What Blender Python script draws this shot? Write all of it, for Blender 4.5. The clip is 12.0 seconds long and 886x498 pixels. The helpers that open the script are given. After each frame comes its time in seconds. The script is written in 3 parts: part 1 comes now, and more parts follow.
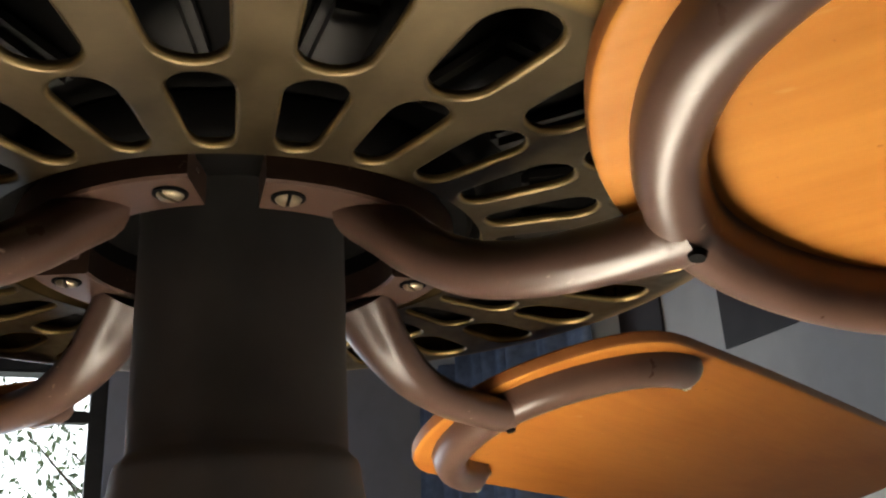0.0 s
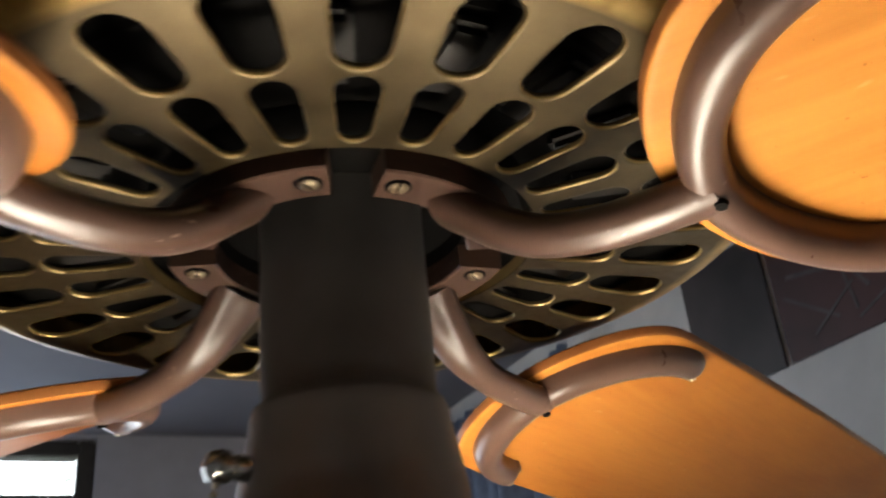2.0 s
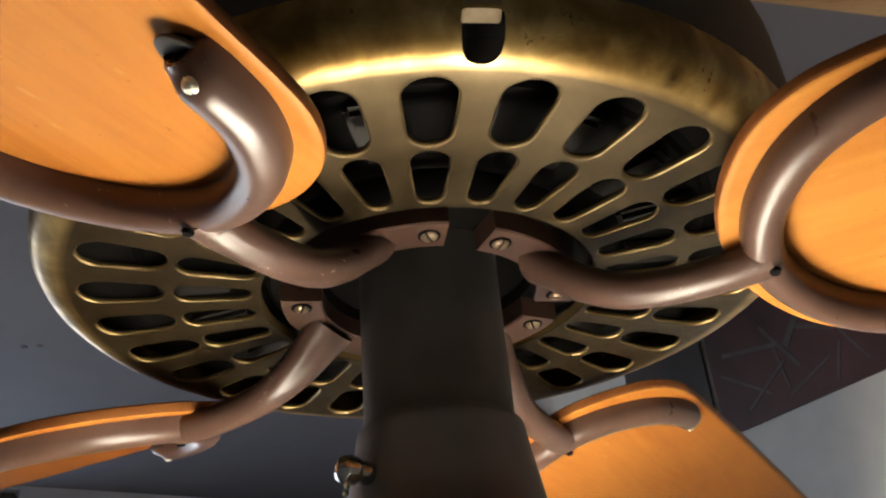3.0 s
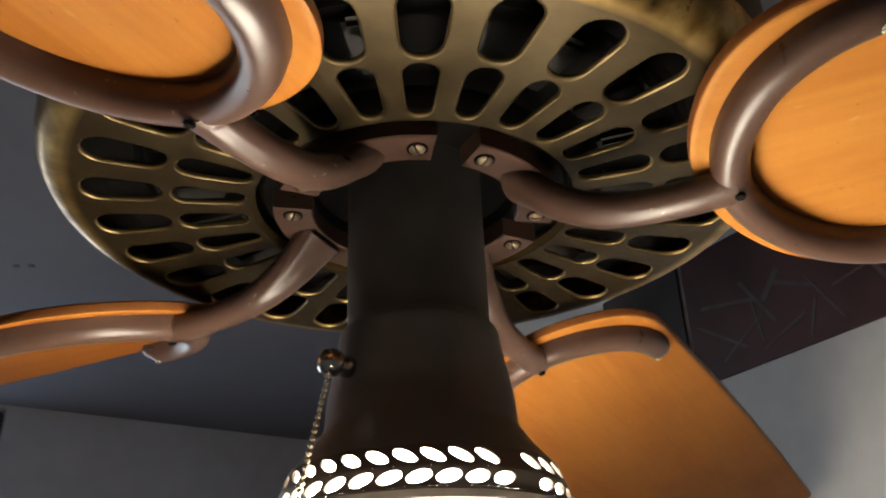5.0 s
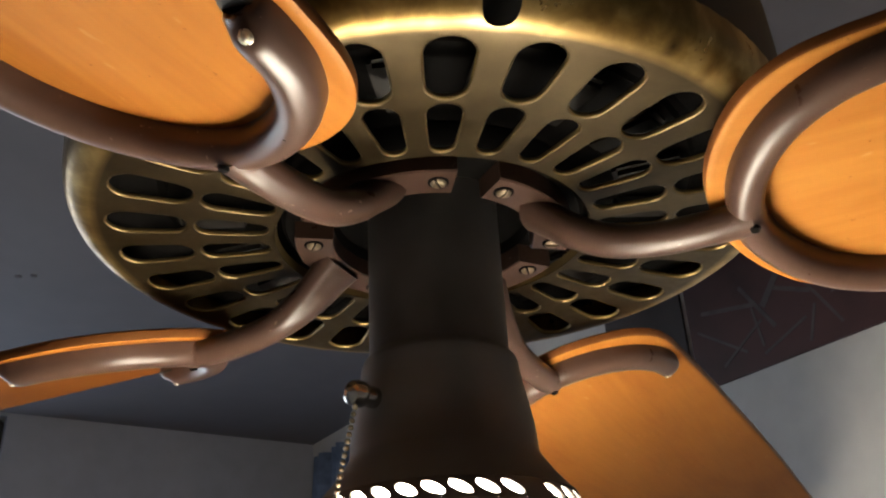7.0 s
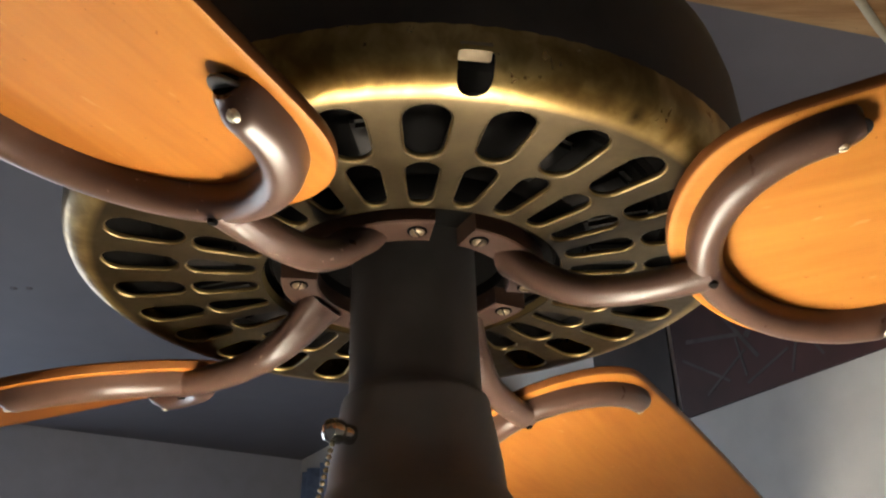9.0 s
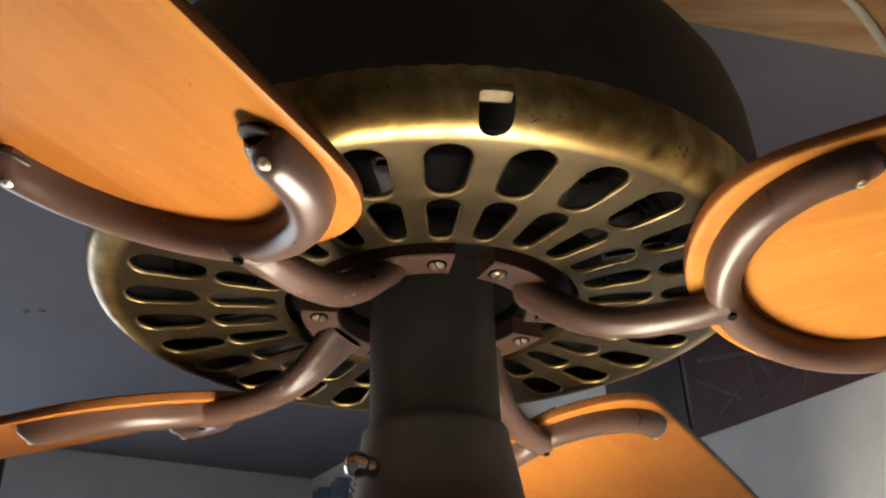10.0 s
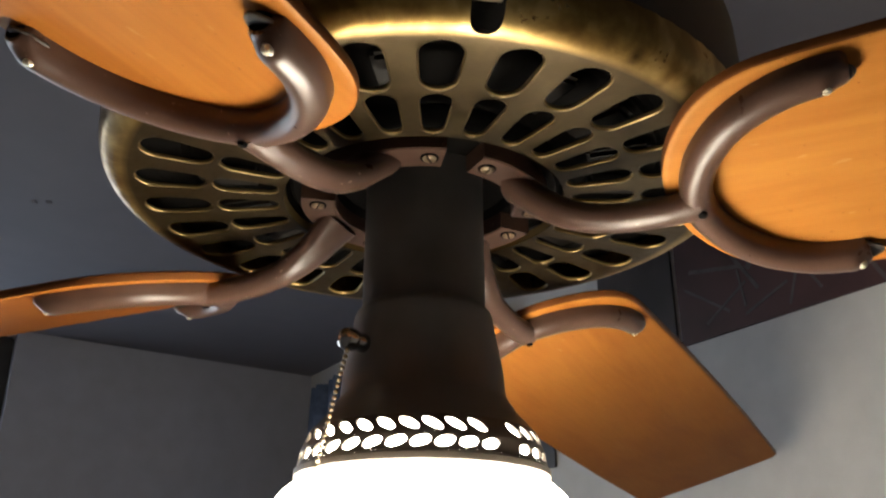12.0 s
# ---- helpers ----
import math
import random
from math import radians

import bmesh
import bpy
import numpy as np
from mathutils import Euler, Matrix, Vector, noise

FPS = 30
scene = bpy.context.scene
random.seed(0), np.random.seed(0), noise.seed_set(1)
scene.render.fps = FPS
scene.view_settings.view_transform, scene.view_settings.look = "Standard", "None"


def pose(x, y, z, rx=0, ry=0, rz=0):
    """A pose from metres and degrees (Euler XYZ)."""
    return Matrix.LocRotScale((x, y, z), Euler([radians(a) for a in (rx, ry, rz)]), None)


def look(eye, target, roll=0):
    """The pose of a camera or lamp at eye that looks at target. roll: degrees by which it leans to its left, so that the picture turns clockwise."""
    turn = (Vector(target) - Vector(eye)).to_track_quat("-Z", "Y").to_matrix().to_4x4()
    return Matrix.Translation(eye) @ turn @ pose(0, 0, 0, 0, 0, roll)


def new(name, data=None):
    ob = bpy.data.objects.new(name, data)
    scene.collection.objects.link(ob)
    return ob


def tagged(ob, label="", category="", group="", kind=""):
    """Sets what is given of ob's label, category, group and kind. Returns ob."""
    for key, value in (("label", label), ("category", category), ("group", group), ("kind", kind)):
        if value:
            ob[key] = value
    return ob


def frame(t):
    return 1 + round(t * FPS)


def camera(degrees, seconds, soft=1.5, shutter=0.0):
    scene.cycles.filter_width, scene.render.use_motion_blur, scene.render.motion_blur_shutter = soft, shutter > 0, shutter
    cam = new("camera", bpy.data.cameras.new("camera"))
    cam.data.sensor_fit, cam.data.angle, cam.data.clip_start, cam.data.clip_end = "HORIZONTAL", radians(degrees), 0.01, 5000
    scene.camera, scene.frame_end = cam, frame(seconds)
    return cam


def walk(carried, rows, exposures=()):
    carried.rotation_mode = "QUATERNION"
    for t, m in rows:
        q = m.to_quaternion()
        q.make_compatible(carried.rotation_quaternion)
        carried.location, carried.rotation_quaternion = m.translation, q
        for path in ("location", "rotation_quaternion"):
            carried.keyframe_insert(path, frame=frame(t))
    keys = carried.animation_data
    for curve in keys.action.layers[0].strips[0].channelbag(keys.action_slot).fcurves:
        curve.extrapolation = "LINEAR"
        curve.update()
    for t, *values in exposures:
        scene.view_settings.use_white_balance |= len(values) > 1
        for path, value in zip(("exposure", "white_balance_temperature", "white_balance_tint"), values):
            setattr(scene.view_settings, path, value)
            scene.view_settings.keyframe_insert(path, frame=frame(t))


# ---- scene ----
Z0 = 2.15            # height of the fan's pierced bottom pan above the floor
cam = camera(51.24, 12.0, soft=2.2, shutter=0.5)
ROWS = [
    (0.0, 0.0771, -0.2189, -0.0841, 7.56, 20.49, 3.13),
    (0.5, 0.0719, -0.2184, -0.0832, 7.09, 20.51, 3.45),
    (1.0, 0.0719, -0.2136, -0.0829, 6.41, 21.30, 3.38),
    (1.4, 0.0737, -0.1919, -0.1029, 6.80, 23.62, 5.14),
    (1.5, 0.0746, -0.1896, -0.0984, 6.52, 22.43, 4.68),
    (1.6, 0.0779, -0.1985, -0.0898, 6.40, 20.81, 4.27),
    (1.8, 0.0703, -0.2333, -0.1057, 6.86, 21.86, 5.11),
    (2.0, 0.0495, -0.2646, -0.1315, 6.17, 25.94, 5.06),
    (2.2, 0.0320, -0.2761, -0.1569, 4.29, 28.26, 6.14),
    (2.5, 0.0148, -0.2974, -0.1638, 2.63, 29.43, 5.97),
    (3.0, -0.0075, -0.3101, -0.1567, 0.02, 29.84, 4.61),
    (5.0, -0.0065, -0.3187, -0.1769, -1.86, 26.71, 2.29),
    (5.5, -0.0033, -0.3213, -0.1742, -2.11, 27.10, 2.44),
    (6.0, -0.0063, -0.3248, -0.1727, -1.83, 27.32, 2.84),
    (6.5, -0.0154, -0.3297, -0.1698, -1.38, 27.32, 3.12),
    (7.0, -0.0161, -0.3301, -0.1694, -1.99, 26.63, 2.84),
    (9.0, -0.0100, -0.3524, -0.1675, -2.83, 27.47, 1.74),
    (9.5, -0.0143, -0.3563, -0.1635, -2.17, 28.26, 1.91),
    (10.0, -0.0150, -0.3587, -0.1629, -2.26, 28.41, 1.93),
    (10.5, -0.0156, -0.3585, -0.1655, -3.10, 27.24, 1.86),
    (11.0, -0.0166, -0.3599, -0.1693, -3.39, 26.21, 1.37),
    (11.5, -0.0166, -0.3622, -0.1737, -3.08, 25.01, 1.04),
    (12.0, -0.0111, -0.3760, -0.1795, -2.94, 22.85, 0.02),
]
walk(cam, [(t, pose(x, y, Z0 + z, 90 + pitch, roll, yaw)) for t, x, y, z, yaw, pitch, roll in ROWS],
     [(0.0, -0.15), (1.0, -0.15), (1.5, 0.1), (2.0, 0.32), (3.0, 0.24), (5.0, -0.2), (5.5, -0.2), (6.5, 0.0), (7.0, -0.05), (9.0, 0.3), (10.0, 0.35), (11.0, 0.25), (11.5, 0.08), (12.0, -0.12)])

# ---- light ----
LAMP = 47.0          # radiance of the glass shade
world = bpy.data.worlds.new("sky")
scene.world = world
world.use_nodes = True
wn = world.node_tree
sky = wn.nodes.new("ShaderNodeTexSky")
sky.sky_type, sky.sun_disc = "NISHITA", False
sky.sun_elevation, sky.sun_rotation = radians(35), radians(200)
wn.links.new(sky.outputs[0], wn.nodes["Background"].inputs[0])
wn.nodes["Background"].inputs[1].default_value = 0.15
# daylight in the window's opening
day = new("window_daylight", bpy.data.lights.new("window_daylight", "AREA"))
day.data.shape, day.data.size, day.data.size_y = "RECTANGLE", 0.84, 1.0
day.data.energy, day.data.color = 4.4, (0.66, 0.79, 1.0)
sun = new("sun", bpy.data.lights.new("sun", "SUN"))
sun.data.energy, sun.data.angle, sun.data.color = 2.5, radians(0.5), (1.0, 0.94, 0.85)
sun.matrix_world = look((2, -6, 8), (0, 0, 0))


# ---- materials ----
def material(name):
    m = bpy.data.materials.new(name)
    m.use_nodes = True
    nt = m.node_tree
    return m, nt, nt.nodes["Principled BSDF"]


def tex(nt, kind, scale, coord="Object", stretch=(1, 1, 1), detail=4.0):
    c = nt.nodes.new("ShaderNodeTexCoord")
    mp = nt.nodes.new("ShaderNodeMapping")
    mp.inputs["Scale"].default_value = stretch
    t = nt.nodes.new(kind)
    t.inputs["Scale"].default_value = scale
    if "Detail" in t.inputs:
        t.inputs["Detail"].default_value = detail
    nt.links.new(c.outputs[coord], mp.inputs["Vector"])
    nt.links.new(mp.outputs[0], t.inputs["Vector"])
    return t


def ramp(nt, src, stops):
    r = nt.nodes.new("ShaderNodeValToRGB")
    els = r.color_ramp.elements
    while len(els) < len(stops):
        els.new(0.5)
    for e, (p, c) in zip(els, stops):
        e.position, e.color = p, (*c, 1) if len(c) == 3 else c
    nt.links.new(src, r.inputs[0])
    return r


def mix(nt, fac, a, b, how="MIX"):
    m = nt.nodes.new("ShaderNodeMixRGB")
    m.blend_type = how
    for sock, v in zip(m.inputs, (fac, a, b)):
        if isinstance(v, (int, float)):
            sock.default_value = v
        elif isinstance(v, tuple):
            sock.default_value = (*v, 1)
        else:
            nt.links.new(v, sock)
    return m.outputs[0]


def bump(nt, bsdf, height, strength, distance):
    b = nt.nodes.new("ShaderNodeBump")
    b.inputs["Strength"].default_value, b.inputs["Distance"].default_value = strength, distance
    nt.links.new(height, b.inputs["Height"])
    nt.links.new(b.outputs[0], bsdf.inputs["Normal"])


def plain(name, color, rough=0.5, metal=0.0, vary=0.25, scale=30.0, relief=0.0, coat=0.0, spec=0.5):
    m, nt, b = material(name)
    n = tex(nt, "ShaderNodeTexNoise", scale, detail=6)
    big = tex(nt, "ShaderNodeTexNoise", scale * 0.13, detail=3)
    lo = tuple(c * (1 - vary) for c in color)
    hi = tuple(min(1, c * (1 + vary)) for c in color)
    r1 = ramp(nt, n.outputs["Fac"], [(0.3, lo), (0.7, hi)])
    r2 = ramp(nt, big.outputs["Fac"], [(0.3, (0.85,) * 3), (0.7, (1.0,) * 3)])
    nt.links.new(mix(nt, 1.0, r1.outputs[0], r2.outputs[0], "MULTIPLY"), b.inputs["Base Color"])
    rr = ramp(nt, n.outputs["Fac"], [(0.2, (max(0.02, rough - 0.08),) * 3), (0.8, (min(1, rough + 0.08),) * 3)])
    nt.links.new(rr.outputs[0], b.inputs["Roughness"])
    b.inputs["Metallic"].default_value = metal
    b.inputs["Coat Weight"].default_value = coat
    b.inputs["Specular IOR Level"].default_value = spec
    if relief:
        bump(nt, b, n.outputs["Fac"], 0.5, relief)
    return m


def wood(name, light, mid, dark, rough=0.42, along=(2, 10, 10), scale=3.0, fine=0.94, coat=0.0):
    m, nt, b = material(name)
    oi = nt.nodes.new("ShaderNodeObjectInfo")
    g = tex(nt, "ShaderNodeTexNoise", scale, stretch=along, detail=8)
    g.inputs["Distortion"].default_value = 0.6
    f = tex(nt, "ShaderNodeTexNoise", scale * 14, stretch=(along[0] * 0.35, along[1], along[2]), detail=4)
    w = tex(nt, "ShaderNodeTexNoise", 9.0, detail=2)
    r = ramp(nt, g.outputs["Fac"], [(0.25, dark), (0.48, mid), (0.72, light)])
    r2 = ramp(nt, f.outputs["Fac"], [(0.35, (fine, fine * 0.99, fine * 0.97)), (0.6, (1, 1, 1))])
    r3 = ramp(nt, w.outputs["Fac"], [(0.35, (0.9, 0.88, 0.86)), (0.65, (1, 1, 1))])
    c = mix(nt, 1.0, r.outputs[0], r2.outputs[0], "MULTIPLY")
    c = mix(nt, 1.0, c, r3.outputs[0], "MULTIPLY")
    sc = tex(nt, "ShaderNodeTexNoise", 190.0, stretch=(0.35, 1, 1), detail=2)
    r4 = ramp(nt, sc.outputs["Fac"], [(0.71, (0, 0, 0)), (0.76, (1, 1, 1))])
    c = mix(nt, r4.outputs[0], c, mix(nt, 0.15, c, (0.8, 0.65, 0.4)))
    pit = tex(nt, "ShaderNodeTexNoise", 420.0, detail=1)
    r5 = ramp(nt, pit.outputs["Fac"], [(0.75, (0, 0, 0)), (0.78, (1, 1, 1))])
    c = mix(nt, r5.outputs[0], c, mix(nt, 0.35, c, (0.12, 0.05, 0.02)))
    nt.links.new(c, b.inputs["Base Color"])
    b.inputs["Roughness"].default_value = rough
    b.inputs["Specular IOR Level"].default_value = 0.10
    # thin tinted varnish: deeper and redder at a flat angle
    b.inputs["Coat Weight"].default_value, b.inputs["Coat Roughness"].default_value = coat, 0.4
    b.inputs["Coat IOR"].default_value, b.inputs["Coat Tint"].default_value = 1.03, (0.84, 0.75, 0.67, 1)
    bump(nt, b, f.outputs["Fac"], 0.15, 0.0004)
    return m


def brass_material():
    """Dull antique brass; the rounded rim is rubbed, mottled gold, brightened to carry its highlight."""
    m, nt, b = material("antique_brass")
    n = tex(nt, "ShaderNodeTexNoise", 60.0, detail=8)
    big = tex(nt, "ShaderNodeTexNoise", 14.0, detail=5)
    scr = tex(nt, "ShaderNodeTexNoise", 320.0, stretch=(1, 1, 0.5), detail=3)
    worn = tex(nt, "ShaderNodeTexNoise", 95.0, stretch=(1, 1, 0.8), detail=12)
    worn.inputs["Distortion"].default_value = 0.3
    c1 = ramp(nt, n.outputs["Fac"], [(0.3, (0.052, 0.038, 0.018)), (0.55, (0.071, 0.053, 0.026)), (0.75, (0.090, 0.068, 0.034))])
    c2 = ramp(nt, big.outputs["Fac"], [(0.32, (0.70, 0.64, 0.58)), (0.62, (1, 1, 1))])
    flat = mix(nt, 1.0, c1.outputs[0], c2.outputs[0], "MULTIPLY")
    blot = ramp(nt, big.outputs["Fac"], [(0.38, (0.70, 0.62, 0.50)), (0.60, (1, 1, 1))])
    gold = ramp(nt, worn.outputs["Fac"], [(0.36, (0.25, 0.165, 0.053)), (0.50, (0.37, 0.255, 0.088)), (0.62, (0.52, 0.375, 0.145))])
    # distance from the axis tells the rim from the flat
    pos = nt.nodes.new("ShaderNodeTexCoord")
    sep = nt.nodes.new("ShaderNodeVectorMath")
    sep.operation = "MULTIPLY"
    sep.inputs[1].default_value = (1, 1, 0)
    nt.links.new(pos.outputs["Object"], sep.inputs[0])
    ln = nt.nodes.new("ShaderNodeVectorMath")
    ln.operation = "LENGTH"
    nt.links.new(sep.outputs[0], ln.inputs[0])
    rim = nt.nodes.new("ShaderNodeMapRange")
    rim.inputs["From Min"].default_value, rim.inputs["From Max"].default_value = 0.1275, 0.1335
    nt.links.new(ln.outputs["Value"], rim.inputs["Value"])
    # slot edges are coloured gold for the lamp's glint on their lips
    z = nt.nodes.new("ShaderNodeSeparateXYZ")
    nt.links.new(pos.outputs["Object"], z.inputs[0])
    edge = nt.nodes.new("ShaderNodeMapRange")
    edge.inputs["From Min"].default_value, edge.inputs["From Max"].default_value = 0.00005, 0.0005
    edge.inputs["To Max"].default_value = 0.8
    nt.links.new(z.outputs["Z"], edge.inputs["Value"])
    flat = mix(nt, edge.outputs[0], flat, (0.34, 0.24, 0.10))
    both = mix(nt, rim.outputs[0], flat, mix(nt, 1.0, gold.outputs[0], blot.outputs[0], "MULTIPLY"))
    # a dark tarnish spot on the rim
    spot = nt.nodes.new("ShaderNodeVectorMath")
    spot.operation = "DISTANCE"
    spot.inputs[1].default_value = (0.0676, -0.117, 0.0)
    nt.links.new(sep.outputs[0], spot.inputs[0])
    near = ramp(nt, spot.outputs["Value"], [(0.0016, (0.22, 0.2, 0.18)), (0.0034, (1, 1, 1))])
    nt.links.new(mix(nt, 1.0, both, near.outputs[0], "MULTIPLY"), b.inputs["Base Color"])
    r1 = ramp(nt, scr.outputs["Fac"], [(0.3, (0.36,) * 3), (0.75, (0.46,) * 3)])
    r2 = ramp(nt, worn.outputs["Fac"], [(0.40, (1.05,) * 3), (0.65, (0.82,) * 3)])
    polish = mix(nt, rim.outputs[0], (1.0, 1.0, 1.0), (0.86, 0.86, 0.86))
    rub = mix(nt, 1.0, r1.outputs[0], r2.outputs[0], "MULTIPLY")
    nt.links.new(mix(nt, 1.0, rub, polish, "MULTIPLY"), b.inputs["Roughness"])
    b.inputs["Metallic"].default_value = 0.85
    bump(nt, b, mix(nt, rim.outputs[0], mix(nt, 0.6, scr.outputs["Fac"], (0.5, 0.5, 0.5)), worn.outputs["Fac"]), 0.22, 0.0004)
    return m


BRASS = brass_material()
# dark tone holds the shade on the housing's side, lifted a little for haze
DARK_METAL = plain("dark_bronze_metal", (0.055, 0.045, 0.036), 0.55, 0.2, 0.3, 40, spec=0.3)
# blacker than any metal: the shade of recesses and openings is in the colour
SHADED_BLACK = plain("black_painted_metal", (0.0022, 0.0020, 0.0018), 0.75, 0.0, 0.4, 60, 0.0004, spec=0.06)
COIL = plain("black_varnished_coil", (0.010, 0.009, 0.008), 0.5, 0.0, 0.3, 60, spec=0.3)
# black enamel greyed so that its colour carries the haze before the column
COLUMN = plain("dusty_black_enamel", (0.075, 0.070, 0.066), 0.5, 0.0, 0.15, 60)


def enamel():
    """Brown enamel, scuffed pale in fine flecks and scratches."""
    m = plain("brown_enamel", (0.068, 0.038, 0.027), 0.32, 0.0, 0.16, 70, 0.0001, spec=0.38)
    nt = m.node_tree
    b = nt.nodes["Principled BSDF"]
    base = b.inputs["Base Color"].links[0].from_socket
    fleck = tex(nt, "ShaderNodeTexNoise", 520.0, stretch=(0.5, 1, 1), detail=2)
    where = tex(nt, "ShaderNodeTexNoise", 45.0, detail=2)
    f1 = ramp(nt, fleck.outputs["Fac"], [(0.66, (0, 0, 0)), (0.72, (1, 1, 1))])
    f2 = ramp(nt, where.outputs["Fac"], [(0.52, (0, 0, 0)), (0.66, (1, 1, 1))])
    f = mix(nt, 1.0, f1.outputs[0], f2.outputs[0], "MULTIPLY")
    nt.links.new(mix(nt, f, base, (0.30, 0.23, 0.18)), b.inputs["Base Color"])
    return m


BROWN = enamel()
SCREW = plain("steel_brass_screw", (0.34, 0.28, 0.19), 0.42, 1.0, 0.2, 200)
CHROME = plain("chrome", (0.42, 0.41, 0.39), 0.14, 1.0, 0.05, 100)
STEEL = plain("worn_bright_steel", (0.78, 0.71, 0.58), 0.5, 1.0, 0.4, 900, 0.0006)
RUBBER = plain("dark_grey_rubber", (0.034, 0.033, 0.031), 0.6, 0.0, 0.3, 120)
BLADE_WOOD = wood("orange_blade_wood", (0.55, 0.285, 0.070), (0.50, 0.245, 0.058), (0.42, 0.190, 0.044), coat=1.0)
EDGE_SHADE = wood("dark_stained_blade_edge", (0.20, 0.080, 0.024), (0.17, 0.064, 0.019), (0.13, 0.046, 0.014))
PINE = wood("pine_board", (0.66, 0.45, 0.25), (0.58, 0.36, 0.18), (0.42, 0.23, 0.10), 0.6, (2, 20, 20), 3.0, 0.85)
WALL = plain("grey_white_wall_paint", (0.80, 0.79, 0.77), 0.8, 0.0, 0.05, 25, 0.0006)
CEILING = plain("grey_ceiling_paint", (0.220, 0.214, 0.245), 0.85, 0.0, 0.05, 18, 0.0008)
FLOOR = wood("floor_boards", (0.3, 0.18, 0.09), (0.24, 0.13, 0.06), (0.15, 0.08, 0.035), 0.45, (1.5, 14, 14), 2.0)
POSTER_DARK = plain("dark_print_paper", (0.052, 0.041, 0.040), 0.5, 0.0, 0.5, 9)
POSTER_RED = plain("dark_red_print_paper", (0.085, 0.035, 0.034), 0.5, 0.0, 0.5, 8)
POSTER_LINE = plain("pale_print_ink", (0.115, 0.092, 0.088), 0.6, 0.0, 0.3, 40)
CLOTH = plain("blue_curtain_cloth", (0.19, 0.25, 0.38), 0.9, 0.0, 0.25, 60, 0.0006)
# paler and bluer than the wall itself: the haze over it is in the colour
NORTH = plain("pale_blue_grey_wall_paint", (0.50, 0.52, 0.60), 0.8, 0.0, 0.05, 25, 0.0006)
WHITE_CABLE = plain("pale_cable_plastic", (0.62, 0.58, 0.45), 0.5, 0.0, 0.1, 60)
FRAME_PAINT = plain("dark_window_frame_paint", (0.03, 0.028, 0.027), 0.5, 0.0, 0.3, 40)


def glow(name, color, strength):
    m, nt, b = material(name)
    b.inputs["Base Color"].default_value = (0.9, 0.88, 0.82, 1)
    b.inputs["Emission Color"].default_value = (*color, 1)
    b.inputs["Emission Strength"].default_value = strength
    b.inputs["Roughness"].default_value = 0.3
    return m


SHADE_GLASS = glow("lit_opal_glass", (1.0, 0.885, 0.71), LAMP)


# ---- mesh helpers ----
def part(name, bm, mat, parent=None, label="", smooth=True, m=None):
    me = bpy.data.meshes.new(name)
    bmesh.ops.recalc_face_normals(bm, faces=bm.faces)
    bm.to_mesh(me)
    bm.free()
    for p in me.polygons:
        p.use_smooth = smooth
    me.materials.append(mat)
    if smooth:
        me.set_sharp_from_angle(angle=radians(38))
    ob = new(name, me)
    if parent:
        ob.parent = parent
    if m is not None:
        ob.matrix_local = m
    if label:
        ob["label"] = label
    return ob


def again(ob, parent, m, name=None):
    """Another object on the same mesh."""
    o = new(name or ob.name.split(".")[0], ob.data)
    o.parent = parent
    o.matrix_local = m
    if "label" in ob:
        o["label"] = ob["label"]
    return o


def box(bm, size, m, bevel=0.0):
    r = bmesh.ops.create_cube(bm, size=1.0, matrix=m @ Matrix.Diagonal((*size, 1)))
    if bevel:
        edges = {e for v in r["verts"] for e in v.link_edges}
        bmesh.ops.bevel(bm, geom=list(edges), offset=bevel, segments=2, affect="EDGES", clamp_overlap=True)


def lathe(bm, profile, n=64, a0=0.0, a1=2 * math.pi):
    """Turn (radius, z) pairs round the z axis."""
    closed = abs(a1 - a0 - 2 * math.pi) < 1e-6
    rings = []
    steps = n if closed else n + 1
    for i in range(steps):
        a = a0 + (a1 - a0) * i / n
        rings.append([bm.verts.new((r * math.cos(a), r * math.sin(a), z)) for r, z in profile])
    for i in range(n):
        p, q = rings[i], rings[(i + 1) % steps]
        for j in range(len(profile) - 1):
            bm.faces.new((p[j], q[j], q[j + 1], p[j + 1]))


def spline(pts, n):
    """Catmull-Rom through the points, n steps a span."""
    pts = [Vector(p) for p in pts]
    ext = [2 * pts[0] - pts[1]] + pts + [2 * pts[-1] - pts[-2]]
    out = []
    for i in range(len(pts) - 1):
        a, b, c, d = ext[i:i + 4]
        for k in range(n):
            t = k / n
            out.append(0.5 * ((2 * b) + (c - a) * t + (2 * a - 5 * b + 4 * c - d) * t * t + (3 * b - a - 3 * c + d) * t ** 3))
    out.append(pts[-1])
    return out


def sweep(bm, path, up, section, caps=True):
    """Sweep a closed section along the path; section(s) gives (side, up) pairs at s from 0 to 1."""
    rings = []
    n = len(path)
    for i, p in enumerate(path):
        d = (path[min(i + 1, n - 1)] - path[max(i - 1, 0)]).normalized()
        side = d.cross(up).normalized()
        u = side.cross(d).normalized()
        rings.append([bm.verts.new(p + side * a + u * b) for a, b in section(i / (n - 1))])
    for p, q in zip(rings, rings[1:]):
        for j in range(len(p)):
            k = (j + 1) % len(p)
            bm.faces.new((p[j], p[k], q[k], q[j]))
    if caps:
        bm.faces.new(rings[0])
        bm.faces.new(list(reversed(rings[-1])))


def ellipse(a, b, n=14):
    return [(a * math.cos(2 * math.pi * i / n), b * math.sin(2 * math.pi * i / n)) for i in range(n)]


def ball(bm, r, m, seg=10):
    bmesh.ops.create_uvsphere(bm, u_segments=seg, v_segments=max(5, seg // 2 + 1), radius=r, matrix=m)


# ---- the room ----
TURN = 30.26
